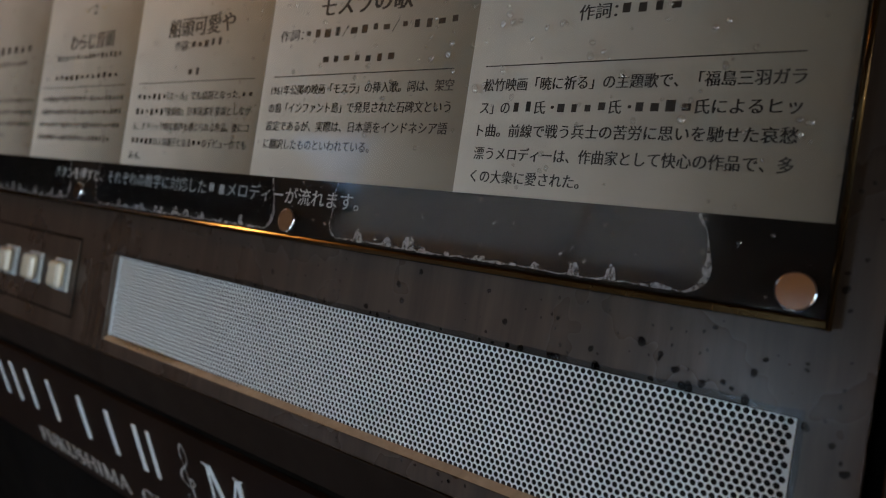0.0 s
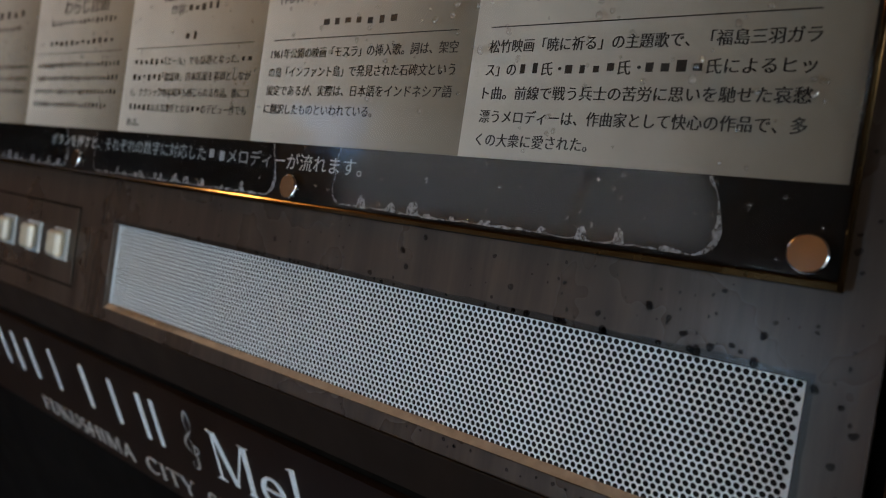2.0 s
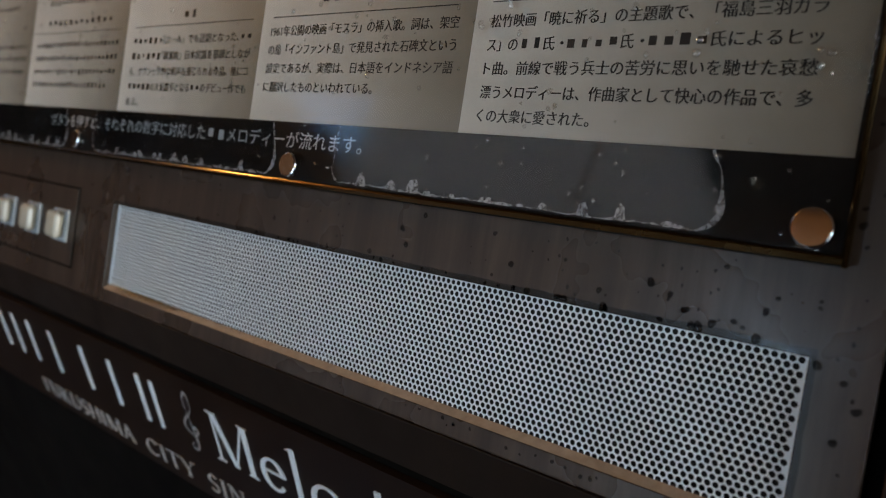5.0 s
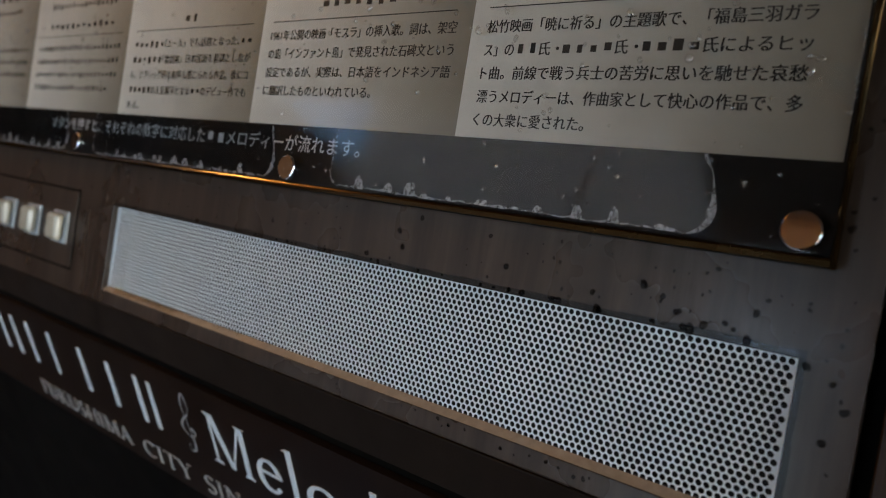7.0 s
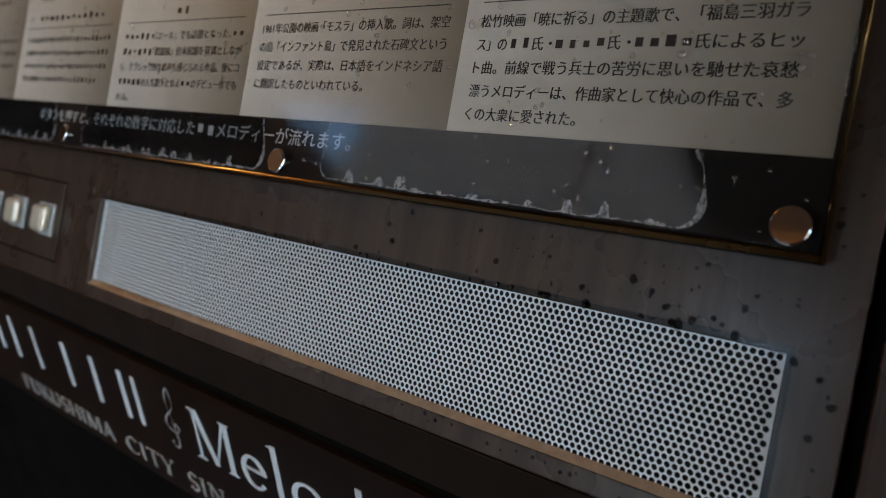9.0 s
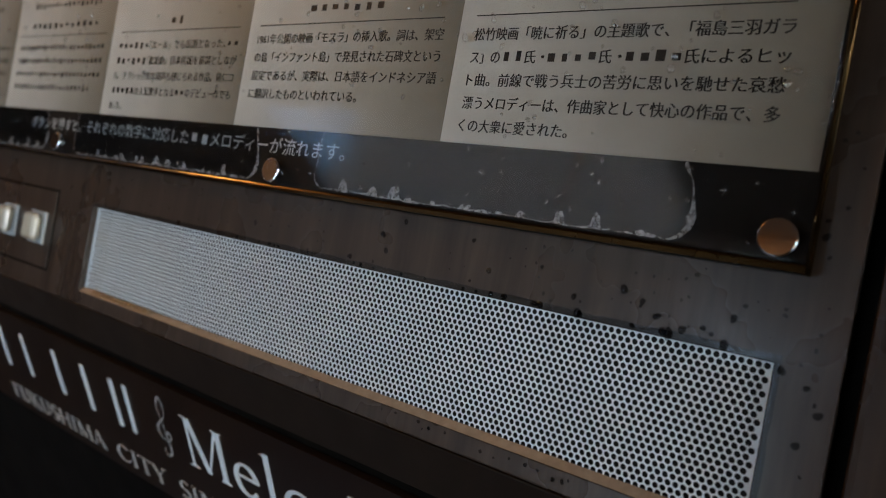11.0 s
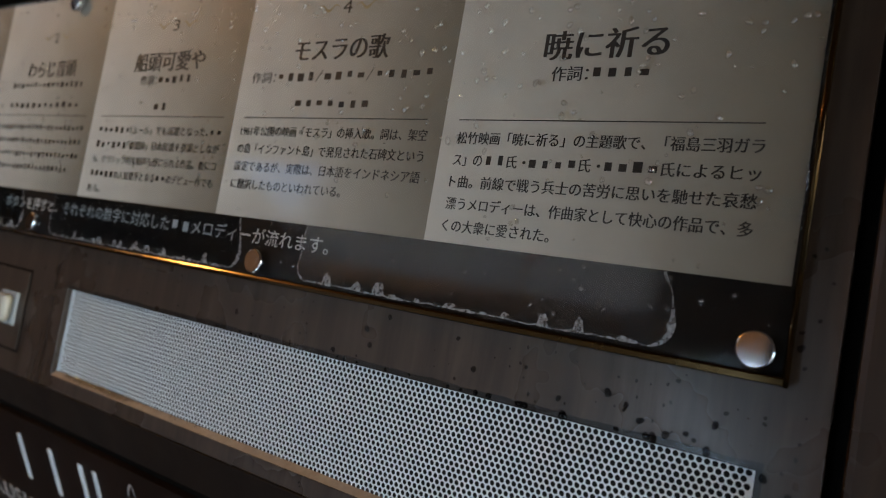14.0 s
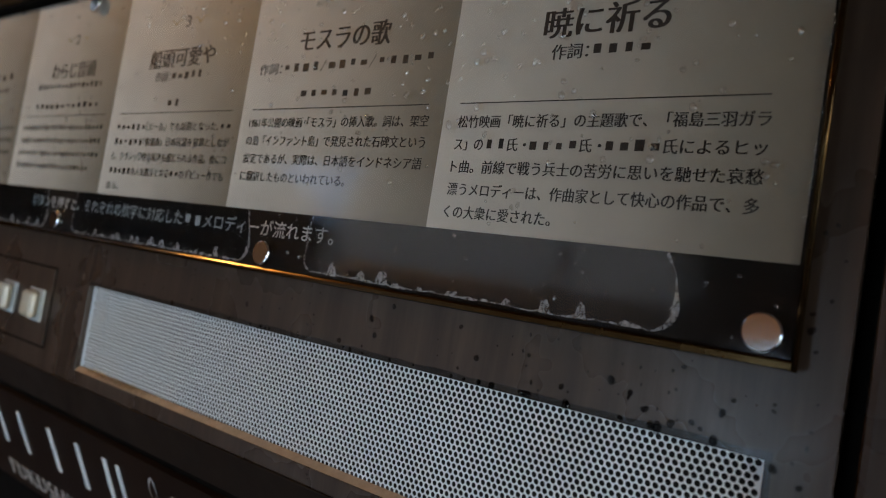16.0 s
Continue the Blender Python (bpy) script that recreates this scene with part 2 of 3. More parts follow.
# Unseen block, added in place of a person who shades the right side.
tagged(part("pillar", box(-0.16, 0.60, -1.30, -0.88, 0, 2.699, 0.01), M_DARKWALL), "plain dark brown block added out of view to darken the right side", "pillar", kind="structure")


def pendant_lamp(x, y, z):
    """A warm globe lamp on a short stem under the canopy."""
    thing = empty("pendant_lamp", pose(x, y, z, -90, 0, 0))
    part("stem", disc_stack([(0.05, 0.0), (0.05, 0.012), (0.012, 0.018), (0.012, 0.10)], 24), M_CHROME, thing)
    globe = [(0.07 * math.sin(radians(a)), 0.165 - 0.07 * math.cos(radians(a))) for a in range(10, 176, 15)]
    part("globe", disc_stack(globe, 32), M_LAMP, thing, "glowing warm globe", smooth=True)
    return tagged(thing, "warm glowing globe lamp under the wooden canopy", "lamp")


pendant_lamp(-2.52, -0.55, 2.699)


# Unseen white lamp, added to put glints in the rain drops.
def glint_lamp(x, y, h):
    thing = empty("glint_lamp", pose(x, y, 0))
    bm = bmesh.new()
    bmesh.ops.create_cone(bm, cap_ends=True, segments=20, radius1=0.07, radius2=0.045, depth=h)
    bmesh.ops.translate(bm, vec=(0, 0, h / 2), verts=bm.verts[:])
    part("pole", bm, M_CONCRETE, thing)
    bm = bmesh.new()
    bmesh.ops.create_uvsphere(bm, u_segments=20, v_segments=12, radius=0.15)
    bmesh.ops.translate(bm, vec=(0, 0, h + 0.14), verts=bm.verts[:])
    part("globe", bm, M_WHITE_LAMP, thing, "glowing white globe", smooth=True)
    return tagged(thing, "white globe lamp on a pole, added out of view for glints", "street lamp")


glint_lamp(12.0, -7.0, 3.6)

# ---- the console ----
XL, XR = -1.45, 0.032
ZB, ZT = -0.0942, 0.36
GL, GR, GB, GT = -0.6225, 0.0035, -0.0812, 0.0025
console = tagged(empty("music_console", PANEL), "dark brown wooden console with a sloped wet panel", "console")


def panel_mesh():
    """Sloped board with a real opening for the speaker grille."""
    bm = bmesh.new()
    xs, zs, deep = (XL, GL, GR, XR), (ZB, GB, GT, ZT), 0.022
    front = {(i, j): bm.verts.new((xs[i], 0, zs[j])) for i in range(4) for j in range(4)}
    rear = {(i, j): bm.verts.new((xs[i], deep, zs[j])) for i in range(4) for j in range(4)}
    for i in range(3):
        for j in range(3):
            if (i, j) != (1, 1):
                q = [(i, j), (i + 1, j), (i + 1, j + 1), (i, j + 1)]
                bm.faces.new([front[k] for k in q])
                bm.faces.new([rear[k] for k in reversed(q)])
    outer = [(0, 0), (1, 0), (2, 0), (3, 0), (3, 1), (3, 2), (3, 3), (2, 3), (1, 3), (0, 3), (0, 2), (0, 1)]
    inner = [(1, 1), (1, 2), (2, 2), (2, 1)]
    for loop in (outer, inner):
        for a, b in zip(loop, loop[1:] + loop[:1]):
            bm.faces.new((front[a], rear[a], rear[b], front[b]))
    bmesh.ops.recalc_face_normals(bm, faces=bm.faces[:])
    bm.edges.ensure_lookup_table()
    rim, nose = [], []
    for e in bm.edges:
        a, b = (v.co for v in e.verts)
        if abs(a.y) < 1e-6 and abs(b.y) < 1e-6 and len(e.link_faces) == 2 and abs(e.link_faces[0].normal.dot(e.link_faces[1].normal)) < 0.5:
            inside = all(GL - 1e-6 <= c.x <= GR + 1e-6 and GB - 1e-6 <= c.z <= GT + 1e-6 for c in (a, b))
            if inside or max(a.z, b.z) < ZB + 1e-6:
                (rim if inside else nose).append(e)
    bmesh.ops.bevel(bm, geom=rim, offset=0.0005, segments=2, profile=0.5, affect="EDGES")
    nose = [e for e in nose if e.is_valid]
    bmesh.ops.bevel(bm, geom=nose, offset=0.0013, segments=3, profile=0.5, affect="EDGES")
    return bm


panel = part("sloped_panel", panel_mesh(), M_PANEL, console, "dark brown wood-grain panel beaded with rain")


def grille_ledge():
    """Chamfered lower lip of the grille opening, where the board's raw core shows."""
    bm = bmesh.new()
    ring = [(0.0003, -0.0811), (0.0048, -0.0768), (0.0048, -0.0811)]
    ends = [[bm.verts.new((x, y, z)) for y, z in ring] for x in (GL + 0.0003, GR - 0.0003)]
    for k in range(3):
        bm.faces.new((ends[0][k], ends[1][k], ends[1][(k + 1) % 3], ends[0][(k + 1) % 3]))
    bm.faces.new(ends[0])
    bm.faces.new(ends[1])
    bmesh.ops.recalc_face_normals(bm, faces=bm.faces[:])
    return bm


part("grille_ledge", grille_ledge(), M_CORE, console, "raw tan core on the lower lip of the opening")


def rain_skin():
    """Thin skin of rain that clings to the board round the top and one side of the grille opening."""
    bm = bmesh.new()
    y = -0.0004
    outer, inner = [], []
    for k in range(161):
        x = GL + (GR + 0.0035 - GL) * k / 160
        outer.append((x, GT + 0.0040 + 0.0012 * noise.noise((x * 45, 0.3, 0)) + 0.0005 * noise.noise((x * 260, 1.3, 0))))
        inner.append((min(x, GR + 0.0003), GT + 0.0003))
    for k in range(1, 41):
        z = GT + 0.004 - (GT + 0.004 - GB) * k / 40
        outer.append((GR + 0.0035 + 0.0010 * noise.noise((z * 70, 2.2, 0)), z))
        inner.append((GR + 0.0003, min(z, GT + 0.0003)))
    a = [bm.verts.new((x, y, z)) for x, z in outer]
    b = [bm.verts.new((x, y, z)) for x, z in inner]
    for k in range(len(a) - 1):
        bm.faces.new((b[k], b[k + 1], a[k + 1], a[k]))
    bmesh.ops.remove_doubles(bm, verts=bm.verts[:], dist=1e-6)
    return bm


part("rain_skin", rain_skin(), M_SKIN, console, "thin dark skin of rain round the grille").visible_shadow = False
# The side cheek stands past a dark joint, flush with the panel.
part("side_cheek", box(0.040, 0.115, -0.002, 0.05, ZB - 0.006, ZT, 0.004), M_PANEL, console, "dark brown side cheek")
part("joint", box(XR - 0.004, 0.042, 0.010, 0.03, ZB, ZT), M_BODY, console, "black joint")


def upright(bm):
    """World-upright parts, given in world axes with the panel's origin as origin."""
    bmesh.ops.transform(bm, matrix=pose(0, 0, 0, -TILT, 0, 0), verts=bm.verts[:])
    return bm


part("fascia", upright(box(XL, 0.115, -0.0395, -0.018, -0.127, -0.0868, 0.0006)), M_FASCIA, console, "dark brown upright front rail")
part("cabinet_body", upright(box(XL, 0.115, -0.034, 0.36, -0.999, -0.1275)), M_BODY, console, "blackish brown lower cabinet")
part("rear_board", upright(box(XL, 0.115, 0.186, 0.36, -0.1265, 0.318)), M_BODY, console)
part("sign_plate", upright(box(XL + 0.02, 0.09, -0.0405, -0.0342, -0.279, -0.139)), M_SIGN, console, "brown-black front plate with pale lettering")
part("top_rail", box(XL, 0.115, -0.020, -0.0005, 0.306, ZT, 0.004), M_BODY, console, "black top rail")


def grille_mesh():
    """Perforated sheet: staggered round holes, each with a wall through the metal."""
    verts, faces = [], []
    px, pz, r, n, thick = 0.004, 0.004 * 0.866, 0.00162, 12, 0.0007
    y0 = 0.005
    z0, rows_n = 0.0, 23
    x_end = 0.0034
    left = -0.6224
    for j in range(rows_n):
        z = z0 - j * pz
        off = 0.0 if j % 2 == 0 else 0.002
        za, zb = z - pz / 2, z + pz / 2
        if j == 0:
            zb += 0.0012
        if j == rows_n - 1:
            za -= 0.0012
        count = int((off - (left + 0.0045)) / px)
        lo, hi = off - count * px, off
        edges = [(left, lo - px / 2), (hi + px / 2, x_end)]
        for xa, xb in edges:
            if xb - xa > 1e-5:
                b = len(verts)
                verts += [(xa, y0, za), (xb, y0, za), (xb, y0, zb), (xa, y0, zb)]
                faces.append((b, b + 1, b + 2, b + 3))
        for i in range(int(round((hi - lo) / px)) + 1):
            x = lo + i * px
            if x + px / 2 > x_end + 1e-6:
                b = len(verts)
                verts += [(x - px / 2, y0, za), (x_end, y0, za), (x_end, y0, zb), (x - px / 2, y0, zb)]
                faces.append((b, b + 1, b + 2, b + 3))
                continue
            b = len(verts)
            for k in range(n):
                a = 2 * math.pi * (k + 0.5) / n
                c, s = math.cos(a), math.sin(a)
                f = min((px / 2) / max(abs(c), 1e-9), (pz / 2) / max(abs(s), 1e-9))
                ox, oz = x + c * f, z + s * f
                if k in (1, 4, 7, 10):
                    ox, oz = x + math.copysign(px / 2, c), (zb if s > 0 else za)
                elif abs(oz - (z + pz / 2)) < 1e-9:
                    oz = zb
                elif abs(oz - (z - pz / 2)) < 1e-9:
                    oz = za
                verts += [(ox, y0, oz), (x + r * c, y0, z + r * s), (x + r * c, y0 + thick, z + r * s)]
            for k in range(n):
                p, q = b + 3 * k, b + 3 * ((k + 1) % n)
                faces.append((p, q, q + 1, p + 1))
                faces.append((p + 1, q + 1, q + 2, p + 2))
    me = bpy.data.meshes.new("speaker_grille")
    me.from_pydata(verts, [], faces)
    me.materials.append(M_GRILLE)
    return me


grille = new("speaker_grille", grille_mesh())
grille.parent = console
grille["label"] = "silver perforated metal speaker grille"
part("speaker_cloth", box(GL - 0.004, GR + 0.004, 0.0235, 0.026, GB - 0.004, GT + 0.004), M_GRILLE_BACK, console, "dark grey cloth behind the grille")

# ---- buttons in their plate ----
plate = part("button_plate", box(-0.955, -0.694, -0.0014, 0.004, -0.071, 0.009, 0.0003), M_PANEL, console, "thin dark brown plate round the buttons")


part("plate_groove", box(-0.958, -0.6915, -0.0004, 0.003, -0.0735, 0.0115), M_BODY, console, "black groove round the button plate")


def push_button(x, z):
    thing = empty("push_button", PANEL @ Matrix.Translation((x, -0.0014, z)))
    part("bezel", box(-0.0165, 0.0165, -0.003, 0.0, -0.017, 0.017, 0.001), M_BEZEL, thing, "clear grey plastic bezel")
    part("cap", box(-0.0135, 0.0135, -0.013, -0.0029, -0.0145, 0.0145, 0.0055, 5), M_BUTTON, thing, "milky white raised cap")
    return tagged(thing, "square milky white push button in a clear bezel", "button", "song buttons")


first_button = push_button(-0.7215, -0.031)
for k in (1, 2):
    copy_thing(first_button, PANEL @ Matrix.Translation((-0.7215 - 0.0655 * k, -0.0014, -0.031)))

# ---- the text board ----
BL, BR, BZ0, BZ1 = -1.045, 0.0115, 0.0447, 0.300
board = tagged(empty("text_board", PANEL), "printed song text board behind clear wet acrylic", "sign board")
part("backing", box(BL, BR, -0.0074, -0.0040, BZ0, BZ1), M_BLACK, board, "black printed backing")
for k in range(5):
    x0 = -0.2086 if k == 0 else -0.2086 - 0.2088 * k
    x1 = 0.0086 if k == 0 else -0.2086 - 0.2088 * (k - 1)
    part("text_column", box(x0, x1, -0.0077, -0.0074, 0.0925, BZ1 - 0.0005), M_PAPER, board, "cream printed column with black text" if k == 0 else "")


def acrylic_mesh():
    bm = box(BL, BR + 0.0006, -0.0120, -0.0086, 0.0497, BZ1 + 0.0005)
    front = [e for e in bm.edges if all(v.co.y < -0.0119 for v in e.verts)]
    bmesh.ops.bevel(bm, geom=front, offset=0.0014, segments=3, profile=0.5, affect="EDGES")
    rear = [f for f in bm.faces if all(v.co.y > -0.0087 for v in f.verts)]
    bmesh.ops.delete(bm, geom=rear, context="FACES_ONLY")
    return bm


acrylic = part("acrylic_cover", acrylic_mesh(), M_ACRYLIC, board, "clear acrylic cover sheet")
acrylic.visible_shadow = False


def bead(a, b, r):
    """A half-round bead between two points along an edge of the cover."""
    a, b = Vector(a), Vector(b)
    q = (b - a).to_track_quat("Z", "Y").to_matrix().to_4x4()
    bm = bmesh.new()
    bmesh.ops.create_cone(bm, cap_ends=True, segments=20, radius1=r, radius2=r, depth=(b - a).length)
    bmesh.ops.transform(bm, matrix=Matrix.Translation((a + b) / 2) @ q, verts=bm.verts[:])
    return bm


# Bead added to carry the amber lamp glow of the acrylic edge.
part("edge_bead", bead((BR + 0.0008, -0.0106, BZ0), (BR + 0.0008, -0.0106, BZ1), 0.0016), M_TRIM, board, "glossy dark bead added for the cover's amber edge glow", smooth=True)


def edge_strip():
    """Bottom trim: a strip added to hold the edge's lamp glow, its polished face leaning back a little."""
    bm = bmesh.new()
    ring = ((-0.0078, 0.0455), (-0.0126, 0.0455), (-0.0126, 0.0467), (-0.0115, 0.0493), (-0.0078, 0.0493))
    # Flatter face at the right end, shaped to dim the glow there.
    dim_end = ((-0.0078, 0.0455), (-0.0126, 0.0455), (-0.0126, 0.0484), (-0.0122, 0.0493), (-0.0078, 0.0493))
    ends = [[bm.verts.new((x, y, z)) for y, z in shape] for x, shape in ((BL, ring), (BR, dim_end))]
    for q in range(5):
        bm.faces.new((ends[0][q], ends[1][q], ends[1][(q + 1) % 5], ends[0][(q + 1) % 5]))
    bm.faces.new(ends[0])
    bm.faces.new(ends[1][::-1])
    bmesh.ops.recalc_face_normals(bm, faces=bm.faces[:])
    return bm


part("edge_strip", edge_strip(), M_TRIM, board, "polished dark strip added for the cover's amber edge glow")


def text_mesh(name, body, x0, x1, z, height, mat, y, parent=board, m=None, bold=0.0, centre=True, thin=0.0):
    """Built-in lettering as flat ink, fitted to the width x0..x1, its glyphs centred on height z."""
    cu = bpy.data.curves.new(name, "FONT")
    cu.body = body
    cu.offset = thin
    tmp = bpy.data.objects.new(name, cu)
    scene.collection.objects.link(tmp)
    bpy.context.view_layer.update()
    me = bpy.data.meshes.new_from_object(tmp.evaluated_get(bpy.context.evaluated_depsgraph_get()))
    bpy.data.objects.remove(tmp)
    bpy.data.curves.remove(cu)
    co = np.array([v.co[:] for v in me.vertices])
    lo, hi = co.min(0), co.max(0)
    sx = (x1 - x0) / (hi[0] - lo[0])
    mid = 0.378 if centre else lo[1]
    for v in me.vertices:
        v.co = (x0 + (v.co.x - lo[0]) * sx, y, z + (v.co.y - mid) * height)
    if bold:
        bm = bmesh.new()
        bm.from_mesh(me)
        for s in (-1, 1):
            extra = bmesh.ops.duplicate(bm, geom=bm.faces[:len(me.polygons)] if s < 0 else core)
            core = [f for f in extra["geom"] if isinstance(f, bmesh.types.BMFace)]
            for v in {v for f in core for v in f.verts}:
                v.co.x += (1 if s < 0 else -2) * bold * height
                v.co.y -= 0.00002
        bm.to_mesh(me)
        bm.free()
    me.materials.clear()
    me.materials.append(mat)
    ob = new(name, me)
    ob.parent = parent
    if m is not None:
        ob.matrix_basis = m
    return ob


INK_Y = -0.0080
blocks = random.Random(11)


def bars(name, spans, z, h, mat, y=INK_Y, parent=board):
    """Plain bars for writing that is not spelled out."""
    bm = bmesh.new()
    for a, b in spans:
        bm.faces.new([bm.verts.new(c) for c in ((a, y, z - h / 2), (b, y, z - h / 2), (b, y, z + h / 2), (a, y, z + h / 2))])
    return part(name, bm, mat, parent)


def glyph_bars(name, x, n, step, z, h, mat, fill=0.8):
    """n block characters in a row."""
    bm = bmesh.new()
    for i in range(n):
        w = step * fill * blocks.uniform(0.6, 1.0) / 2
        t = h * blocks.uniform(0.55, 1.15) / 2
        cx, cz = x + (i + 0.5) * step, z + h * blocks.uniform(-0.12, 0.12)
        bm.faces.new([bm.verts.new(q) for q in ((cx - w, INK_Y, cz - t), (cx + w, INK_Y, cz - t), (cx + w, INK_Y, cz + t), (cx - w, INK_Y, cz + t))])
    return part(name, bm, mat, board)


def line(x0, x1, z, height, pieces, mat=M_INK, bold=0.02):
    """A line of pieces in order: words, or a number for that many blocked-out characters."""
    units = sum(p if isinstance(p, (int, float)) else sum(0.55 if c in "0123456789" else 0.6 if c in "「」、。・：／" else 1.0 for c in p) for p in pieces)
    step = (x1 - x0) / units
    x = x0
    for p in pieces:
        if isinstance(p, (int, float)):
            glyph_bars("text_bar", x, int(p), step, z, height * 0.62, mat, 0.62)
            x += p * step
        else:
            w = sum(0.55 if c in "0123456789" else 0.6 if c in "「」、。・：／" else 1.0 for c in p) * step
            text_mesh("text_line", p, x + 0.04 * step, x + w - 0.06 * step, z, height, mat, INK_Y, bold=bold)
            x += w


def rule(x0, x1, z):
    bars("rule", [(x0, x1)], z, 0.0007, M_INK)


for a, b in ((-0.197, -0.0134), (-0.4045, -0.222), (-0.6115, -0.4295), (-0.8205, -0.638)):
    rule(a, b, 0.172)

# Fifth column
line(-0.1445, -0.0675, 0.2180, 0.0195, ["暁に祈る"], bold=0.03)
line(-0.137, -0.0715, 0.2005, 0.0098, ["作詞：", 4.4])
for k, pieces in enumerate((["松竹映画「暁に祈る」の主題歌で、「福島三羽ガラ"], ["ス」の", 2, "氏・", 4, "氏・", 4, "氏によるヒッ"], ["ト曲。前線で戦う兵士の苦労に思いを馳せた哀愁"], ["漂うメロディーは、作曲家として快心の作品で、多"])):
    line(-0.1965, -0.0115, 0.1602 - 0.01415 * k, 0.0086, pieces)
line(-0.1965, -0.1205, 0.1036, 0.0086, ["くの大衆に愛された。"])
# Fourth column
text_mesh("text_line", "4", -0.3175, -0.3085, 0.2575, 0.0150, M_INK, INK_Y)
line(-0.360, -0.2655, 0.2250, 0.0195, ["モスラの歌"], bold=0.03)
line(-0.404, -0.222, 0.2045, 0.0098, ["作詞：", 4, "／", 4, "／", 5])
line(-0.352, -0.274, 0.1830, 0.0098, [7])
for k, pieces in enumerate((["1961年公開の映画「モスラ」の挿入歌。詞は、架空"], ["の島「インファント島」で発見された石碑文という"], ["設定であるが、実際は、日本語をインドネシア語"])):
    line(-0.4055, -0.2200, 0.1612 - 0.01425 * k, 0.0086, pieces)
line(-0.4055, -0.2870, 0.1612 - 0.01425 * 3, 0.0086, ["に翻訳したものといわれている。"])
# Third column
text_mesh("text_line", "3", -0.5235, -0.5145, 0.2570, 0.0150, M_INK, INK_Y)
line(-0.572, -0.468, 0.2230, 0.0195, ["船頭可愛や"], bold=0.03)
line(-0.558, -0.482, 0.2060, 0.0098, ["作詞：", 5])
line(-0.532, -0.509, 0.1815, 0.0098, [2])
for k, pieces in enumerate(([6, "「エール」でも話題となった、", 2], [6, "「歌謡曲」日本民謡を基調としなが"], ["ら、クラシック的な和声も感じられる作品。後にコ"], [5, "の人気歌手となる", 2, "のデビュー作でも"])):
    line(-0.6115, -0.4275, 0.1590 - 0.01425 * k, 0.0086, pieces)
line(-0.6115, -0.588, 0.1590 - 0.01425 * 4, 0.0086, ["ある。"])
# Second and first columns
text_mesh("text_line", "2", -0.7295, -0.7205, 0.2565, 0.0150, M_INK, INK_Y)
line(-0.773, -0.674, 0.2220, 0.0195, ["わらじ音頭"], bold=0.03)
line(-0.800, -0.655, 0.2050, 0.0090, [16])
line(-0.800, -0.655, 0.1830, 0.0098, [3, 1, 4, 4])
for k, n in enumerate((23, 23, 23, 21)):
    line(-0.8205, -0.638 - (0.016 if k == 3 else 0), 0.1590 - 0.01425 * k, 0.0086, [n])
line(-0.990, -0.870, 0.2220, 0.0195, [6])
line(-0.985, -0.880, 0.2050, 0.0090, [12])
for k, n in enumerate((23, 23, 23, 14)):
    line(-1.029, -0.847 - (0.07 if k == 3 else 0), 0.1590 - 0.01425 * k, 0.0086, [n])


def ornament(x, z, side):
    """A small gold scroll beside a song number."""
    bm = bmesh.new()
    n = 26
    prev = None
    for i in range(n + 1):
        u = i / n
        cx = x + side * (0.008 + 0.022 * u)
        cz = z + 0.0022 * math.sin(u * 9.5)
        w = 0.0009 * (0.35 + math.sin(math.pi * u) ** 2)
        pair = (bm.verts.new((cx, INK_Y, cz - w)), bm.verts.new((cx, INK_Y, cz + w)))
        if prev:
            bm.faces.new((prev[0], pair[0], pair[1], prev[1]))
        prev = pair
    part("ornament", bm, M_GOLD_INK, board, "thin gold printed scroll")


for x in (-0.313, -0.519, -0.725):
    for side in (-1, 1):
        ornament(x, 0.2570, side)

line(-0.762, -0.288, 0.0790, 0.0135, ["ボタンを押すと、それぞれの数字に対応した", 2, "メロディーが流れます。"], M_WHITE_INK, 0.0)

# ---- trapped water between cover and print ----
rng = random.Random(5)


def smooth_noise(x, seed, scale):
    return noise.noise(Vector((x * scale, seed * 7.3, 0.0)))


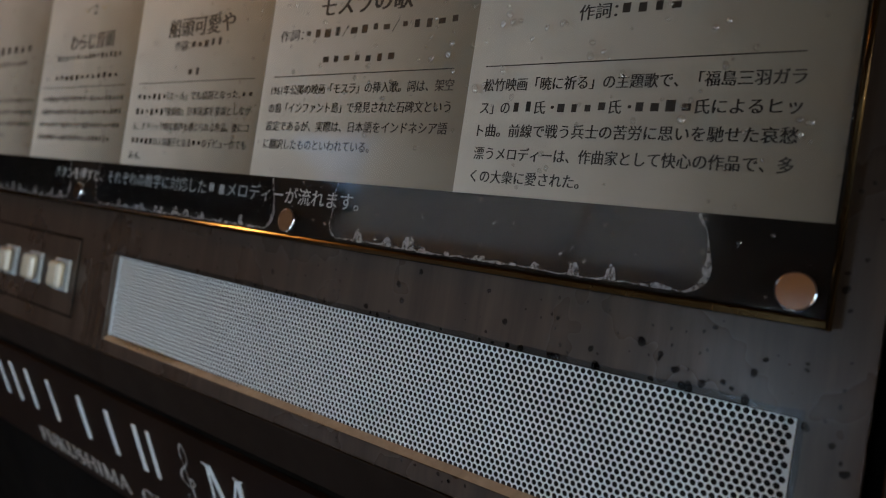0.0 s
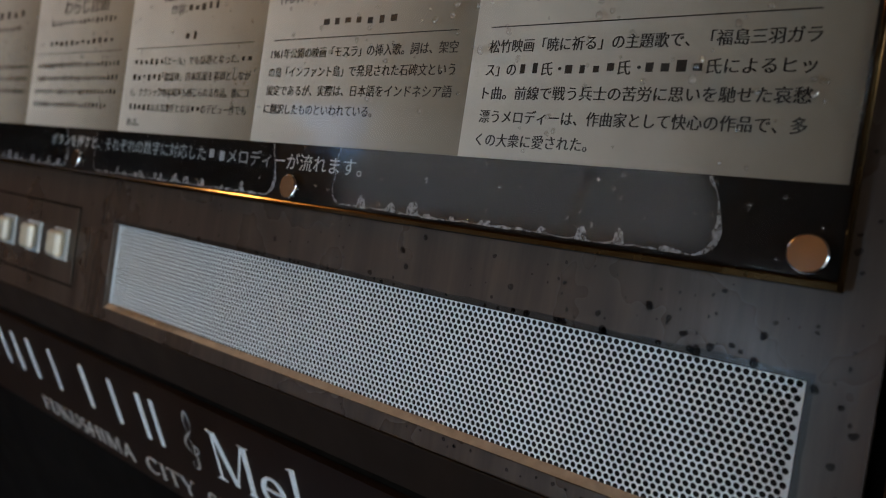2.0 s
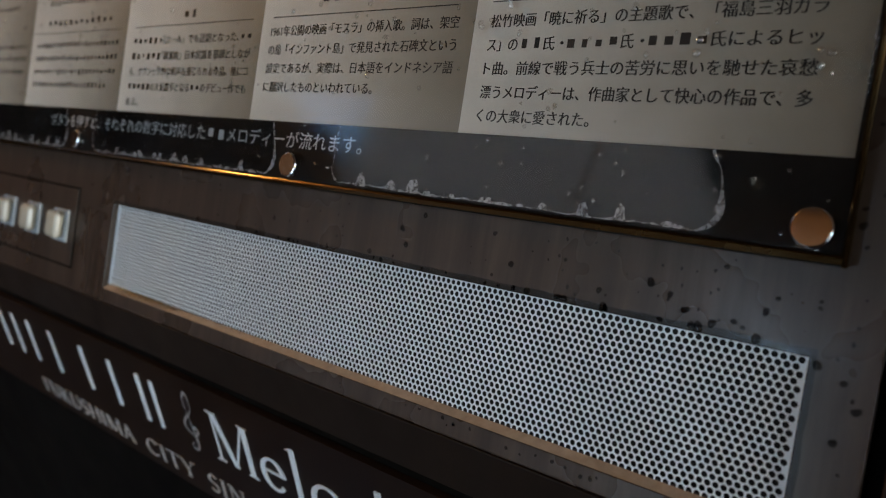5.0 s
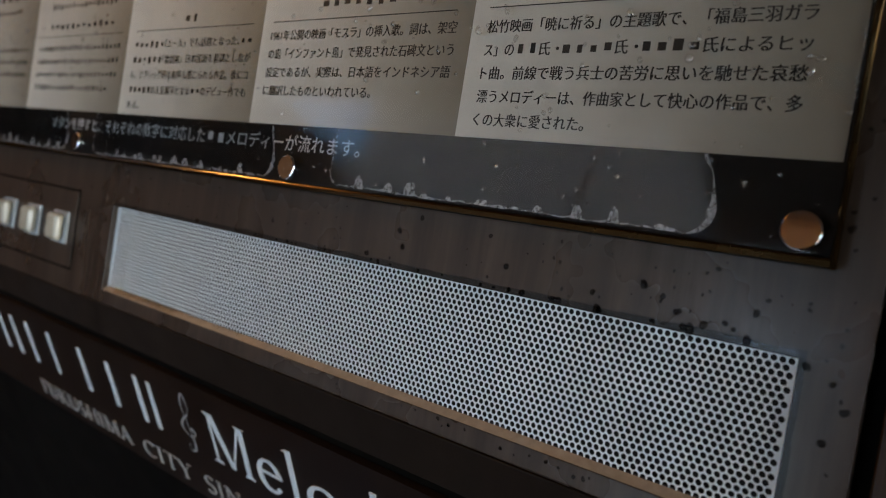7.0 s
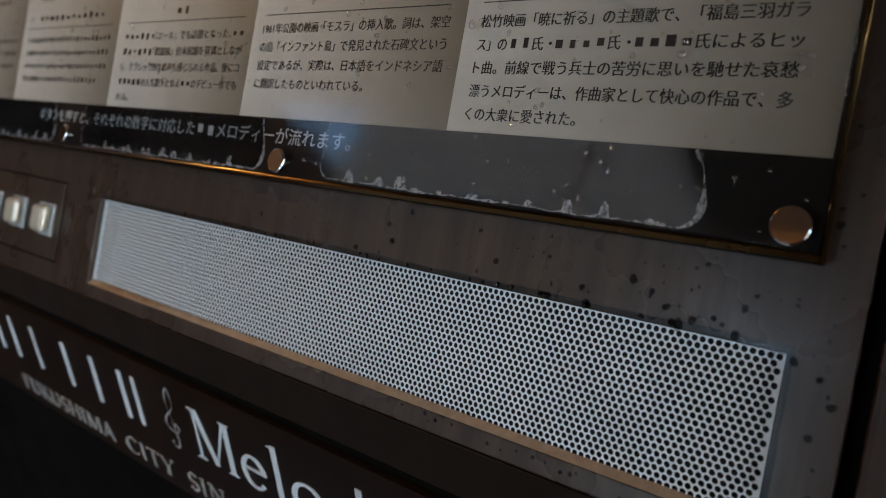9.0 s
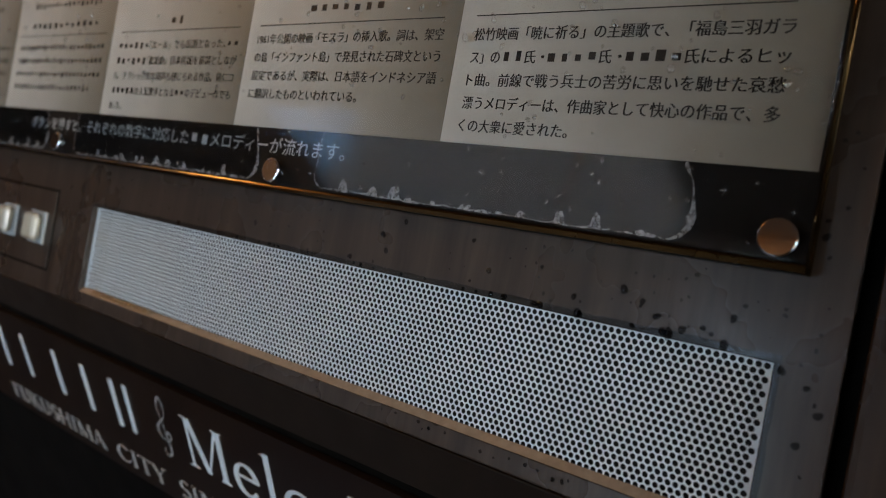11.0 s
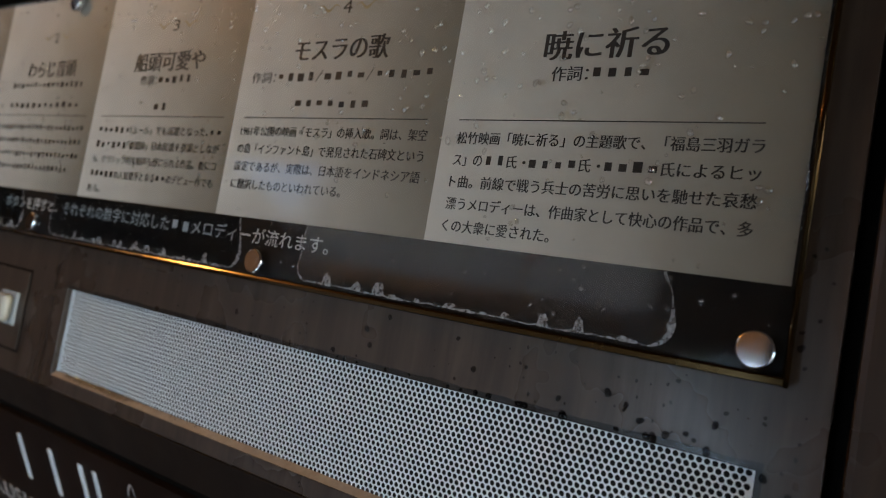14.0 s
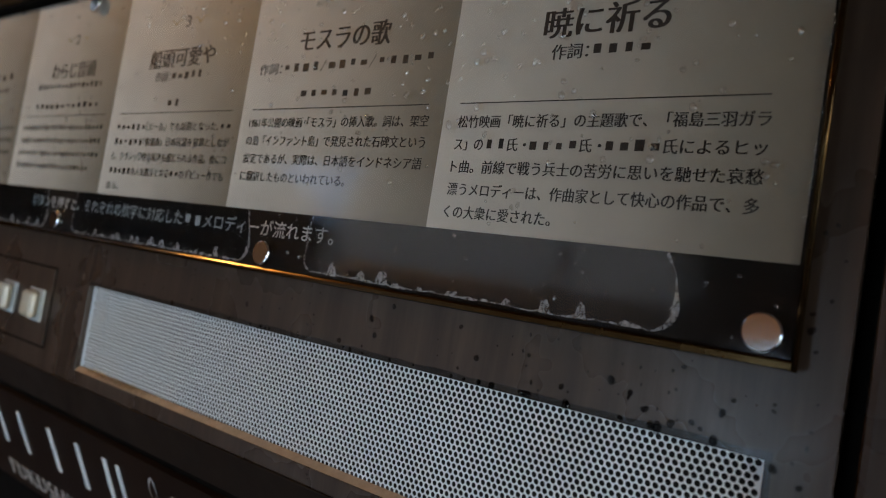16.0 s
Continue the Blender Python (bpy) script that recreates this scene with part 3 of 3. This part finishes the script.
def water_film(x0, x1, z0, z1, seed):
    """A patch of trapped water: its edge sags to rounded lower corners and carries a pale tide line with dried lumps."""
    edge = []
    for k in range(24):
        u = k / 23
        z = z1 + (z0 + 0.010 - z1) * u
        edge.append((x0 + 0.002 * (1 - u) + 0.0012 * smooth_noise(z, seed, 90), z))
    for k in range(1, 9):
        a = radians(180 + 90 * k / 8)
        edge.append((x0 + 0.010 + 0.010 * math.cos(a), z0 + 0.010 + 0.010 * math.sin(a)))
    n = 140
    for k in range(1, n):
        x = x0 + 0.010 + (x1 - x0 - 0.024) * k / n
        edge.append((x, z0 + 0.0011 * smooth_noise(x, seed + 1, 40) + 0.0008 * smooth_noise(x, seed + 2, 170)))
    for k in range(9):
        a = radians(270 + 90 * k / 8)
        edge.append((x1 - 0.014 + 0.014 * math.cos(a), z0 + 0.012 + 0.012 * math.sin(a)))
    for k in range(1, 24):
        u = k / 23
        z = z0 + 0.012 + (z1 - z0 - 0.012) * u
        edge.append((x1 - 0.0085 * u ** 1.4 + 0.0010 * smooth_noise(z, seed + 3, 90), z))
    bm = bmesh.new()
    bm.faces.new([bm.verts.new((x, -0.0082, z)) for x, z in edge])
    part("water_film", bm, M_FILM, board, "trapped film of water")
    bm = bmesh.new()
    prev = None
    for k, (x, z) in enumerate(edge):
        xa, za = edge[max(k - 1, 0)]
        xb, zb = edge[min(k + 1, len(edge) - 1)]
        ln = math.hypot(xb - xa, zb - za) or 1.0
        w = 0.0006 + 0.0016 * max(0.0, noise.noise((x * 150, z * 150, seed)) + 0.25)
        if x > x1 - 0.02 and z < z0 + 0.02:
            w += 0.0035 * math.sin(math.pi * min(1.0, (z - z0) / 0.02))
        pair = (bm.verts.new((x, -0.0083, z)), bm.verts.new((x - (zb - za) / ln * w, -0.0083, z + (xb - xa) / ln * w)))
        if prev:
            bm.faces.new((prev[0], pair[0], pair[1], prev[1]))
        prev = pair
    x = x0 + 0.03
    layer = -0.00832
    while x < x1 - 0.02:
        wide = rng.uniform(0.003, 0.0065)
        tall = rng.uniform(0.002, 0.0045) if rng.random() < 0.5 else rng.uniform(0.006, 0.0105)
        base = min(edge[32:32 + n], key=lambda e: abs(e[0] - x))[1]
        ring = [(x - wide, base), (x + wide, base)]
        for k in range(1, 10):
            u = k / 10
            side = math.cos(math.pi * u)
            ring.append((x + wide * 0.8 * side * (1 + 0.3 * smooth_noise(x + u, seed, 300)), base + tall * math.sin(math.pi * u) ** 0.8 * (1 + 0.35 * smooth_noise(x + u, seed + 4, 420))))
        layer -= 0.00001
        bm.faces.new([bm.verts.new((a, layer, b)) for a, b in ring])
        x += wide + rng.uniform(0.004, 0.024)
    part("tide_line", bm, M_RESIDUE, board, "pale dried tide line")


water_film(-0.315, -0.042, 0.0518, 0.0922, 1.0)
water_film(-0.665, -0.378, 0.0510, 0.0922, 2.0)
water_film(-1.02, -0.72, 0.0510, 0.0922, 3.0)


def standoff(x, z):
    thing = empty("standoff_cap", PANEL @ Matrix.Translation((x, 0, z)))
    part("collar", disc_stack([(0.0070, -0.0005), (0.0070, -0.0119)], 32), M_CHROME, thing)
    part("cap", disc_stack([(0.0092, -0.0121), (0.0092, -0.0142), (0.0089, -0.0148), (0.0082, -0.0152)], 48), M_CHROME, thing, "mirror-polished round cap")
    return tagged(thing, "mirror-polished round standoff cap on the text board", "fixing", "board fixings")


cap = standoff(-0.002, 0.0600)
for x, z in ((-0.356, 0.0600), (-0.690, 0.0605), (-0.690, 0.2900)):
    copy_thing(cap, PANEL @ Matrix.Translation((x, 0, z)))

# ---- lettering on the front plate ----
SIGN = PANEL @ pose(0, 0, 0, -TILT, 0, 0)
sign = tagged(empty("front_lettering", SIGN), "pale raised lettering on the brown-black front plate", "lettering")
SY = -0.0412


def letter_bar(x0, x1, z0, z1, mat):
    part("letter_bar", box(x0, x1, SY - 0.0004, SY + 0.0006, z0, z1), mat, sign)


for x, w in ((-0.985, 0.030), (-0.938, 0.018), (-0.898, 0.018), (-0.853, 0.022), (-0.7935, 0.006), (-0.716, 0.020), (-0.653, 0.022), (-0.596, 0.008), (-0.5705, 0.006)):
    letter_bar(x - min(w, 0.007) / 2, x + min(w, 0.007) / 2, -0.2165, -0.1615, M_LETTER)


class Pen:
    """Draws one upright serif letter as thin raised plates; unit cap height, stems thick, hairlines thin."""

    def __init__(self, x, z, size, wide, slim=1.0):
        self.bm, self.x, self.z, self.size, self.wide = bmesh.new(), x, z, size, wide
        self.thick, self.thin, self.layer = 0.115 * slim, 0.046 * slim, 0

    def plate(self, pts):
        y = SY - 0.00001 * self.layer
        self.layer += 1
        front = [self.bm.verts.new((self.x + u * self.size * self.wide, y - 0.0004, self.z + v * self.size)) for u, v in pts]
        rear = [self.bm.verts.new((p.co.x, SY + 0.0006, p.co.z)) for p in front]
        self.bm.faces.new(front)
        for k in range(len(pts)):
            q = (k + 1) % len(pts)
            self.bm.faces.new((front[k], rear[k], rear[q], front[q]))

    def stroke(self, u0, v0, u1, v1, w):
        self.plate([(u0 - w / 2, v0), (u0 + w / 2, v0), (u1 + w / 2, v1), (u1 - w / 2, v1)])

    def bar(self, u0, u1, v):
        self.plate([(u0, v - 0.02), (u1, v - 0.02), (u1, v + 0.02), (u0, v + 0.02)])

    def serif(self, u, v, w=0.12):
        s = 0.035 if v < 0.5 else -0.035
        self.plate([(u - w, v), (u + w, v), (u + w * 0.45, v + s), (u - w * 0.45, v + s)])

    def stem(self, u, w, v0=0.0, v1=1.0, foot=True, head=True):
        self.stroke(u, v0, u, v1, w)
        if foot:
            self.serif(u, v0)
        if head:
            self.serif(u, v1)

    def arc(self, cu, cv, ru, rv, a0, a1, steep=0.0):
        n = 22
        for k in range(n):
            quad = []
            for e, out in ((k, 1), (k, -1), (k + 1, -1), (k + 1, 1)):
                a = radians(a0 + (a1 - a0) * e / n)
                w = self.thin + (self.thick - self.thin) * abs(math.cos(a + steep))
                quad.append((cu + (ru + out * w / 2) * math.cos(a), cv + (rv + out * w / 2) * math.sin(a)))
            self.plate(quad)


def draw_letter(p, c):
    """Draws the letter and returns its advance, in cap heights."""
    T, t = p.thick, p.thin
    if c == "I":
        p.stem(0.16, T)
        return 0.42
    if c == "F":
        p.stem(0.16, T)
        p.bar(0.16, 0.55, 0.98)
        p.bar(0.16, 0.46, 0.52)
        p.stroke(0.55, 0.84, 0.55, 1.0, t)
        return 0.66
    if c == "U":
        p.stem(0.16, T, 0.3, 1.0, foot=False)
        p.stem(0.68, t, 0.3, 1.0, foot=False)
        p.arc(0.42, 0.3, 0.26, 0.28, 180, 360)
        return 0.88
    if c == "K":
        p.stem(0.16, T)
        p.stroke(0.2, 0.42, 0.62, 1.0, t)
        p.stroke(0.33, 0.56, 0.68, 0.0, T)
        p.serif(0.62, 1.0)
        p.serif(0.68, 0.0)
        return 0.84
    if c == "S":
        p.arc(0.28, 0.74, 0.19, 0.24, 30, 265, 0.5)
        p.arc(0.28, 0.26, 0.21, 0.25, -150, 88, 0.5)
        return 0.62
    if c == "H":
        p.stem(0.16, T)
        p.stem(0.72, T)
        p.bar(0.16, 0.72, 0.51)
        return 0.94
    if c == "M":
        p.stem(0.14, t)
        p.stroke(0.18, 1.0, 0.52, 0.02, T)
        p.stroke(0.52, 0.02, 0.86, 1.0, t)
        p.stem(0.90, T)
        return 1.12
    if c == "A":
        p.stroke(0.08, 0.0, 0.38, 1.0, t)
        p.stroke(0.38, 1.0, 0.70, 0.0, T)
        p.bar(0.18, 0.58, 0.33)
        p.serif(0.08, 0.0)
        p.serif(0.70, 0.0)
        return 0.86
    if c == "C":
        p.arc(0.42, 0.5, 0.34, 0.48, 42, 318)
        return 0.82
    if c == "T":
        p.stem(0.34, T, head=False)
        p.bar(0.03, 0.65, 0.98)
        p.stroke(0.04, 0.86, 0.04, 1.0, t)
        p.stroke(0.64, 0.86, 0.64, 1.0, t)
        return 0.72
    if c == "Y":
        p.stem(0.38, T, 0.0, 0.48, head=False)
        p.stroke(0.38, 0.44, 0.10, 1.0, T)
        p.stroke(0.40, 0.46, 0.68, 1.0, t)
        p.serif(0.10, 1.0)
        p.serif(0.68, 1.0)
        return 0.80
    if c == "N":
        p.stem(0.14, t)
        p.stroke(0.16, 1.0, 0.72, 0.0, T)
        p.stem(0.72, t, foot=False)
        return 0.92
    if c == "e":
        p.arc(0.30, 0.31, 0.22, 0.30, 5, 320)
        p.bar(0.10, 0.54, 0.36)
        return 0.66
    if c == "l":
        p.stem(0.17, T, 0.0, 1.04, head=False)
        p.plate([(0.04, 1.0), (0.17, 1.0), (0.17, 1.04)])
        return 0.40
    if c == "o":
        p.arc(0.34, 0.31, 0.27, 0.30, 0, 360)
        return 0.76
    if c == "d":
        p.arc(0.32, 0.31, 0.25, 0.30, 40, 320)
        p.stem(0.56, T, 0.0, 1.04, head=False)
        return 0.80
    p.stroke(0.08, 0.62, 0.34, 0.02, T)
    p.stroke(0.58, 0.62, 0.22, -0.26, t)
    p.serif(0.08, 0.62)
    p.serif(0.58, 0.62)
    return 0.70


def raised(body, x0, x1, z0, cap_height, mat, slim=1.0):
    """A word in raised serif letters over x0..x1, its foot at z0."""
    total = 0.0
    for c in body:
        trial = Pen(0, 0, 1.0, 1.0)
        total += draw_letter(trial, c)
        trial.bm.free()
    wide = (x1 - x0) / (total * cap_height)
    x = x0
    for c in body:
        pen = Pen(x, z0, cap_height, wide, slim)
        x += draw_letter(pen, c) * cap_height * wide
        part("letter", pen.bm, mat, sign)


raised("Melody", -0.479, -0.203, -0.2170, 0.0535, M_LETTER, 0.85)
raised("FUKUSHIMA", -0.873, -0.648, -0.2668, 0.0203, M_LETTER_SMALL, 0.9)
raised("CITY", -0.6245, -0.530, -0.2668, 0.0203, M_LETTER_SMALL, 0.9)
raised("SIN", -0.509, -0.446, -0.2668, 0.0203, M_LETTER_SMALL, 0.9)


def clef():
    """Treble clef drawn as one tapering stroke."""
    bm = bmesh.new()
    key = [(0.05, 0.36), (0.11, 0.42), (0.17, 0.36), (0.10, 0.28), (-0.01, 0.27), (-0.12, 0.33), (-0.14, 0.43), (-0.06, 0.54), (0.07, 0.65), (0.13, 0.77),
           (0.12, 0.91), (0.07, 1.0), (0.0, 0.92), (-0.03, 0.78), (0.01, 0.58), (0.06, 0.32), (0.09, 0.12), (0.04, 0.01), (-0.06, 0.0), (-0.10, 0.07), (-0.04, 0.10)]
    pts = []
    for i in range(len(key) - 1):
        p0, p1, p2, p3 = (key[min(max(i + d, 0), len(key) - 1)] for d in (-1, 0, 1, 2))
        for s in range(6):
            u = s / 6
            pts.append(tuple(0.5 * (2 * p1[q] + (p2[q] - p0[q]) * u + (2 * p0[q] - 5 * p1[q] + 4 * p2[q] - p3[q]) * u * u + (3 * p1[q] - p0[q] - 3 * p2[q] + p3[q]) * u ** 3) for q in (0, 1)))
    pts = [(-0.5125 + 0.066 * px, -0.221 + 0.066 * pz) for px, pz in pts]
    prev = None
    for i, (cx, cz) in enumerate(pts):
        j = min(i + 1, len(pts) - 1)
        dx, dz = pts[j][0] - pts[max(i - 1, 0)][0], pts[j][1] - pts[max(i - 1, 0)][1]
        ln = math.hypot(dx, dz) or 1.0
        w = 0.0009 + 0.0005 * math.sin(i * 0.21)
        pair = (bm.verts.new((cx - dz / ln * w, SY, cz + dx / ln * w)), bm.verts.new((cx + dz / ln * w, SY, cz - dx / ln * w)))
        if prev:
            bm.faces.new((prev[0], pair[0], pair[1], prev[1]))
        prev = pair
    part("treble_clef", bm, M_LETTER_SMALL, sign)


clef()

# ---- rain ----


def drops(name, spots, y, label, squash, mat):
    """Beads of rain: flattened uneven domes on a surface that faces -y."""
    verts, faces = [], []
    for x, z, r in spots:
        b = len(verts)
        n, rings = 14, 4
        ph, amp, stretch = rng.random() * 6.28, rng.uniform(0.05, 0.2), rng.uniform(0.85, 1.25)
        for k in range(rings):
            t = radians(90 * k / rings)
            for i in range(n):
                a = 2 * math.pi * i / n
                rr = r * math.cos(t) * (1 + amp * math.sin(2 * a + ph) + 0.5 * amp * math.sin(3 * a - ph))
                verts.append((x + rr * math.cos(a), y - squash * r * math.sin(t), z + rr * math.sin(a) * stretch))
        verts.append((x, y - squash * r, z))
        for k in range(rings - 1):
            for i in range(n):
                p, q = b + k * n + i, b + k * n + (i + 1) % n
                faces.append((p, q, q + n, p + n))
        for i in range(n):
            faces.append((b + (rings - 1) * n + i, b + (rings - 1) * n + (i + 1) % n, b + rings * n))
    me = bpy.data.meshes.new(name)
    me.from_pydata(verts, [], faces)
    for p in me.polygons:
        p.use_smooth = len(p.vertices) < 10
    me.materials.append(mat)
    ob = new(name, me)
    ob.matrix_basis = PANEL
    return tagged(ob, label, "water drops", kind="stuff")


spots = []
for _ in range(420):
    x, z = rng.uniform(-0.95, 0.006), rng.uniform(0.055, 0.298)
    r = 0.0009 + 0.0013 * rng.random() ** 2
    if z < 0.13 and rng.random() < 0.55:
        continue
    spots.append((x, z, r))
for _ in range(120):
    spots.append((rng.uniform(-0.25, 0.007), rng.triangular(0.10, 0.298, 0.26), rng.uniform(0.0013, 0.0024)))
for _ in range(90):
    spots.append((rng.triangular(-0.66, -0.28, -0.42), rng.triangular(0.18, 0.297, 0.27), rng.uniform(0.0011, 0.0021)))
for _ in range(40):
    spots.append((BR - 0.0012 - abs(rng.gauss(0, 0.0012)), rng.uniform(0.10, 0.29), rng.uniform(0.0005, 0.001)))
for _ in range(46):
    spots.append((rng.uniform(-0.45, 0.004), rng.uniform(0.054, 0.098), rng.uniform(0.0008, 0.0016)))
drops("board_drops", spots, -0.01202, "clear rain drops on the acrylic cover", 0.7, M_BEAD)
spots = [(-0.0748, 0.0229, 0.0025), (-0.1028, 0.0136, 0.0016), (-0.0638, 0.0186, 0.0016), (-0.0551, 0.0124, 0.0021), (-0.0412, 0.0085, 0.0022), (-0.0311, 0.0115, 0.0015),
         (-0.0267, 0.0094, 0.0012), (-0.0176, 0.0192, 0.0019), (-0.0133, 0.0262, 0.0013), (0.0047, 0.0252, 0.0011), (0.0073, -0.0003, 0.0021), (0.0156, 0.0641, 0.0017),
         (-0.0385, 0.0371, 0.0013), (-0.1256, 0.0266, 0.0013), (-0.1749, 0.0347, 0.0016), (-0.1605, 0.0183, 0.0018), (0.019, -0.0057, 0.0016), (0.0255, -0.0167, 0.002),
         (0.0187, -0.0325, 0.0019), (-0.3795, 0.0188, 0.0018), (-0.248, 0.0281, 0.0020), (-0.2433, 0.0178, 0.0020), (-0.2749, 0.0089, 0.0018), (-0.2303, 0.0389, 0.0019)]
for x in (-0.1471, -0.1265, -0.1225, -0.099, -0.051, -0.0475, -0.020):
    spots.append((x, 0.0048 + rng.uniform(0, 0.0006), rng.uniform(0.0019, 0.0027)))
for _ in range(34):
    spots.append((rng.triangular(-0.32, 0.03, -0.02), rng.uniform(0.008, 0.042), rng.uniform(0.0004, 0.0010)))
for _ in range(14):
    spots.append((rng.uniform(0.010, 0.030), rng.uniform(-0.085, 0.12), rng.uniform(0.0006, 0.0015)))
for _ in range(30):
    spots.append((rng.uniform(-0.68, -0.3), rng.uniform(0.006, 0.042), rng.uniform(0.0004, 0.0009)))
for _ in range(18):
    spots.append((rng.uniform(-0.45, 0.0), rng.uniform(0.0042, 0.0054), rng.uniform(0.0008, 0.0018)))
for _ in range(20):
    spots.append((rng.uniform(-0.30, 0.02), rng.uniform(-0.0895, -0.0835), rng.uniform(0.0006, 0.0013)))
drops("panel_drops", spots, -0.00005, "rain drops standing on the dark sloped panel", 0.5, M_DROP)


def ledge_water():
    """Short runs of water held in the lower corner of the grille opening."""
    bm = bmesh.new()
    x = -0.604
    while x < -0.40:
        dense = x < -0.50
        run = rng.uniform(0.004, 0.011) if dense else rng.uniform(0.0015, 0.004)
        n, m, prev = 10, 7, None
        top, tilt = rng.uniform(0.0001, 0.0003), rng.uniform(0.8, 1.25)
        reach = 0.95 if dense else rng.uniform(0.35, 0.6)
        for k in range(n + 1):
            u = k / n
            s = math.sin(math.pi * u) ** 0.7
            row = []
            for q in range(m + 1):
                v = 1.0 - reach * s * (1.0 - q / m)
                h = s * (0.00143 * tilt * reach * q / m + top * math.sin(math.pi * q / m)) - 0.00008
                row.append(bm.verts.new((x + run * u, 0.0003 + 0.0045 * v - 0.69 * h, -0.0811 + 0.0043 * v + 0.72 * h)))
            if prev:
                for q in range(m):
                    bm.faces.new((prev[q], row[q], row[q + 1], prev[q + 1]))
            prev = row
        x += run + (rng.uniform(0.0, 0.0015) if dense else rng.uniform(0.002, 0.012))
    bmesh.ops.recalc_face_normals(bm, faces=bm.faces[:])
    ob = part("ledge_water", bm, M_WET, None, m=PANEL, smooth=True)
    return tagged(ob, "rain water caught on the ledge under the grille", "water", kind="stuff")


ledge_water()
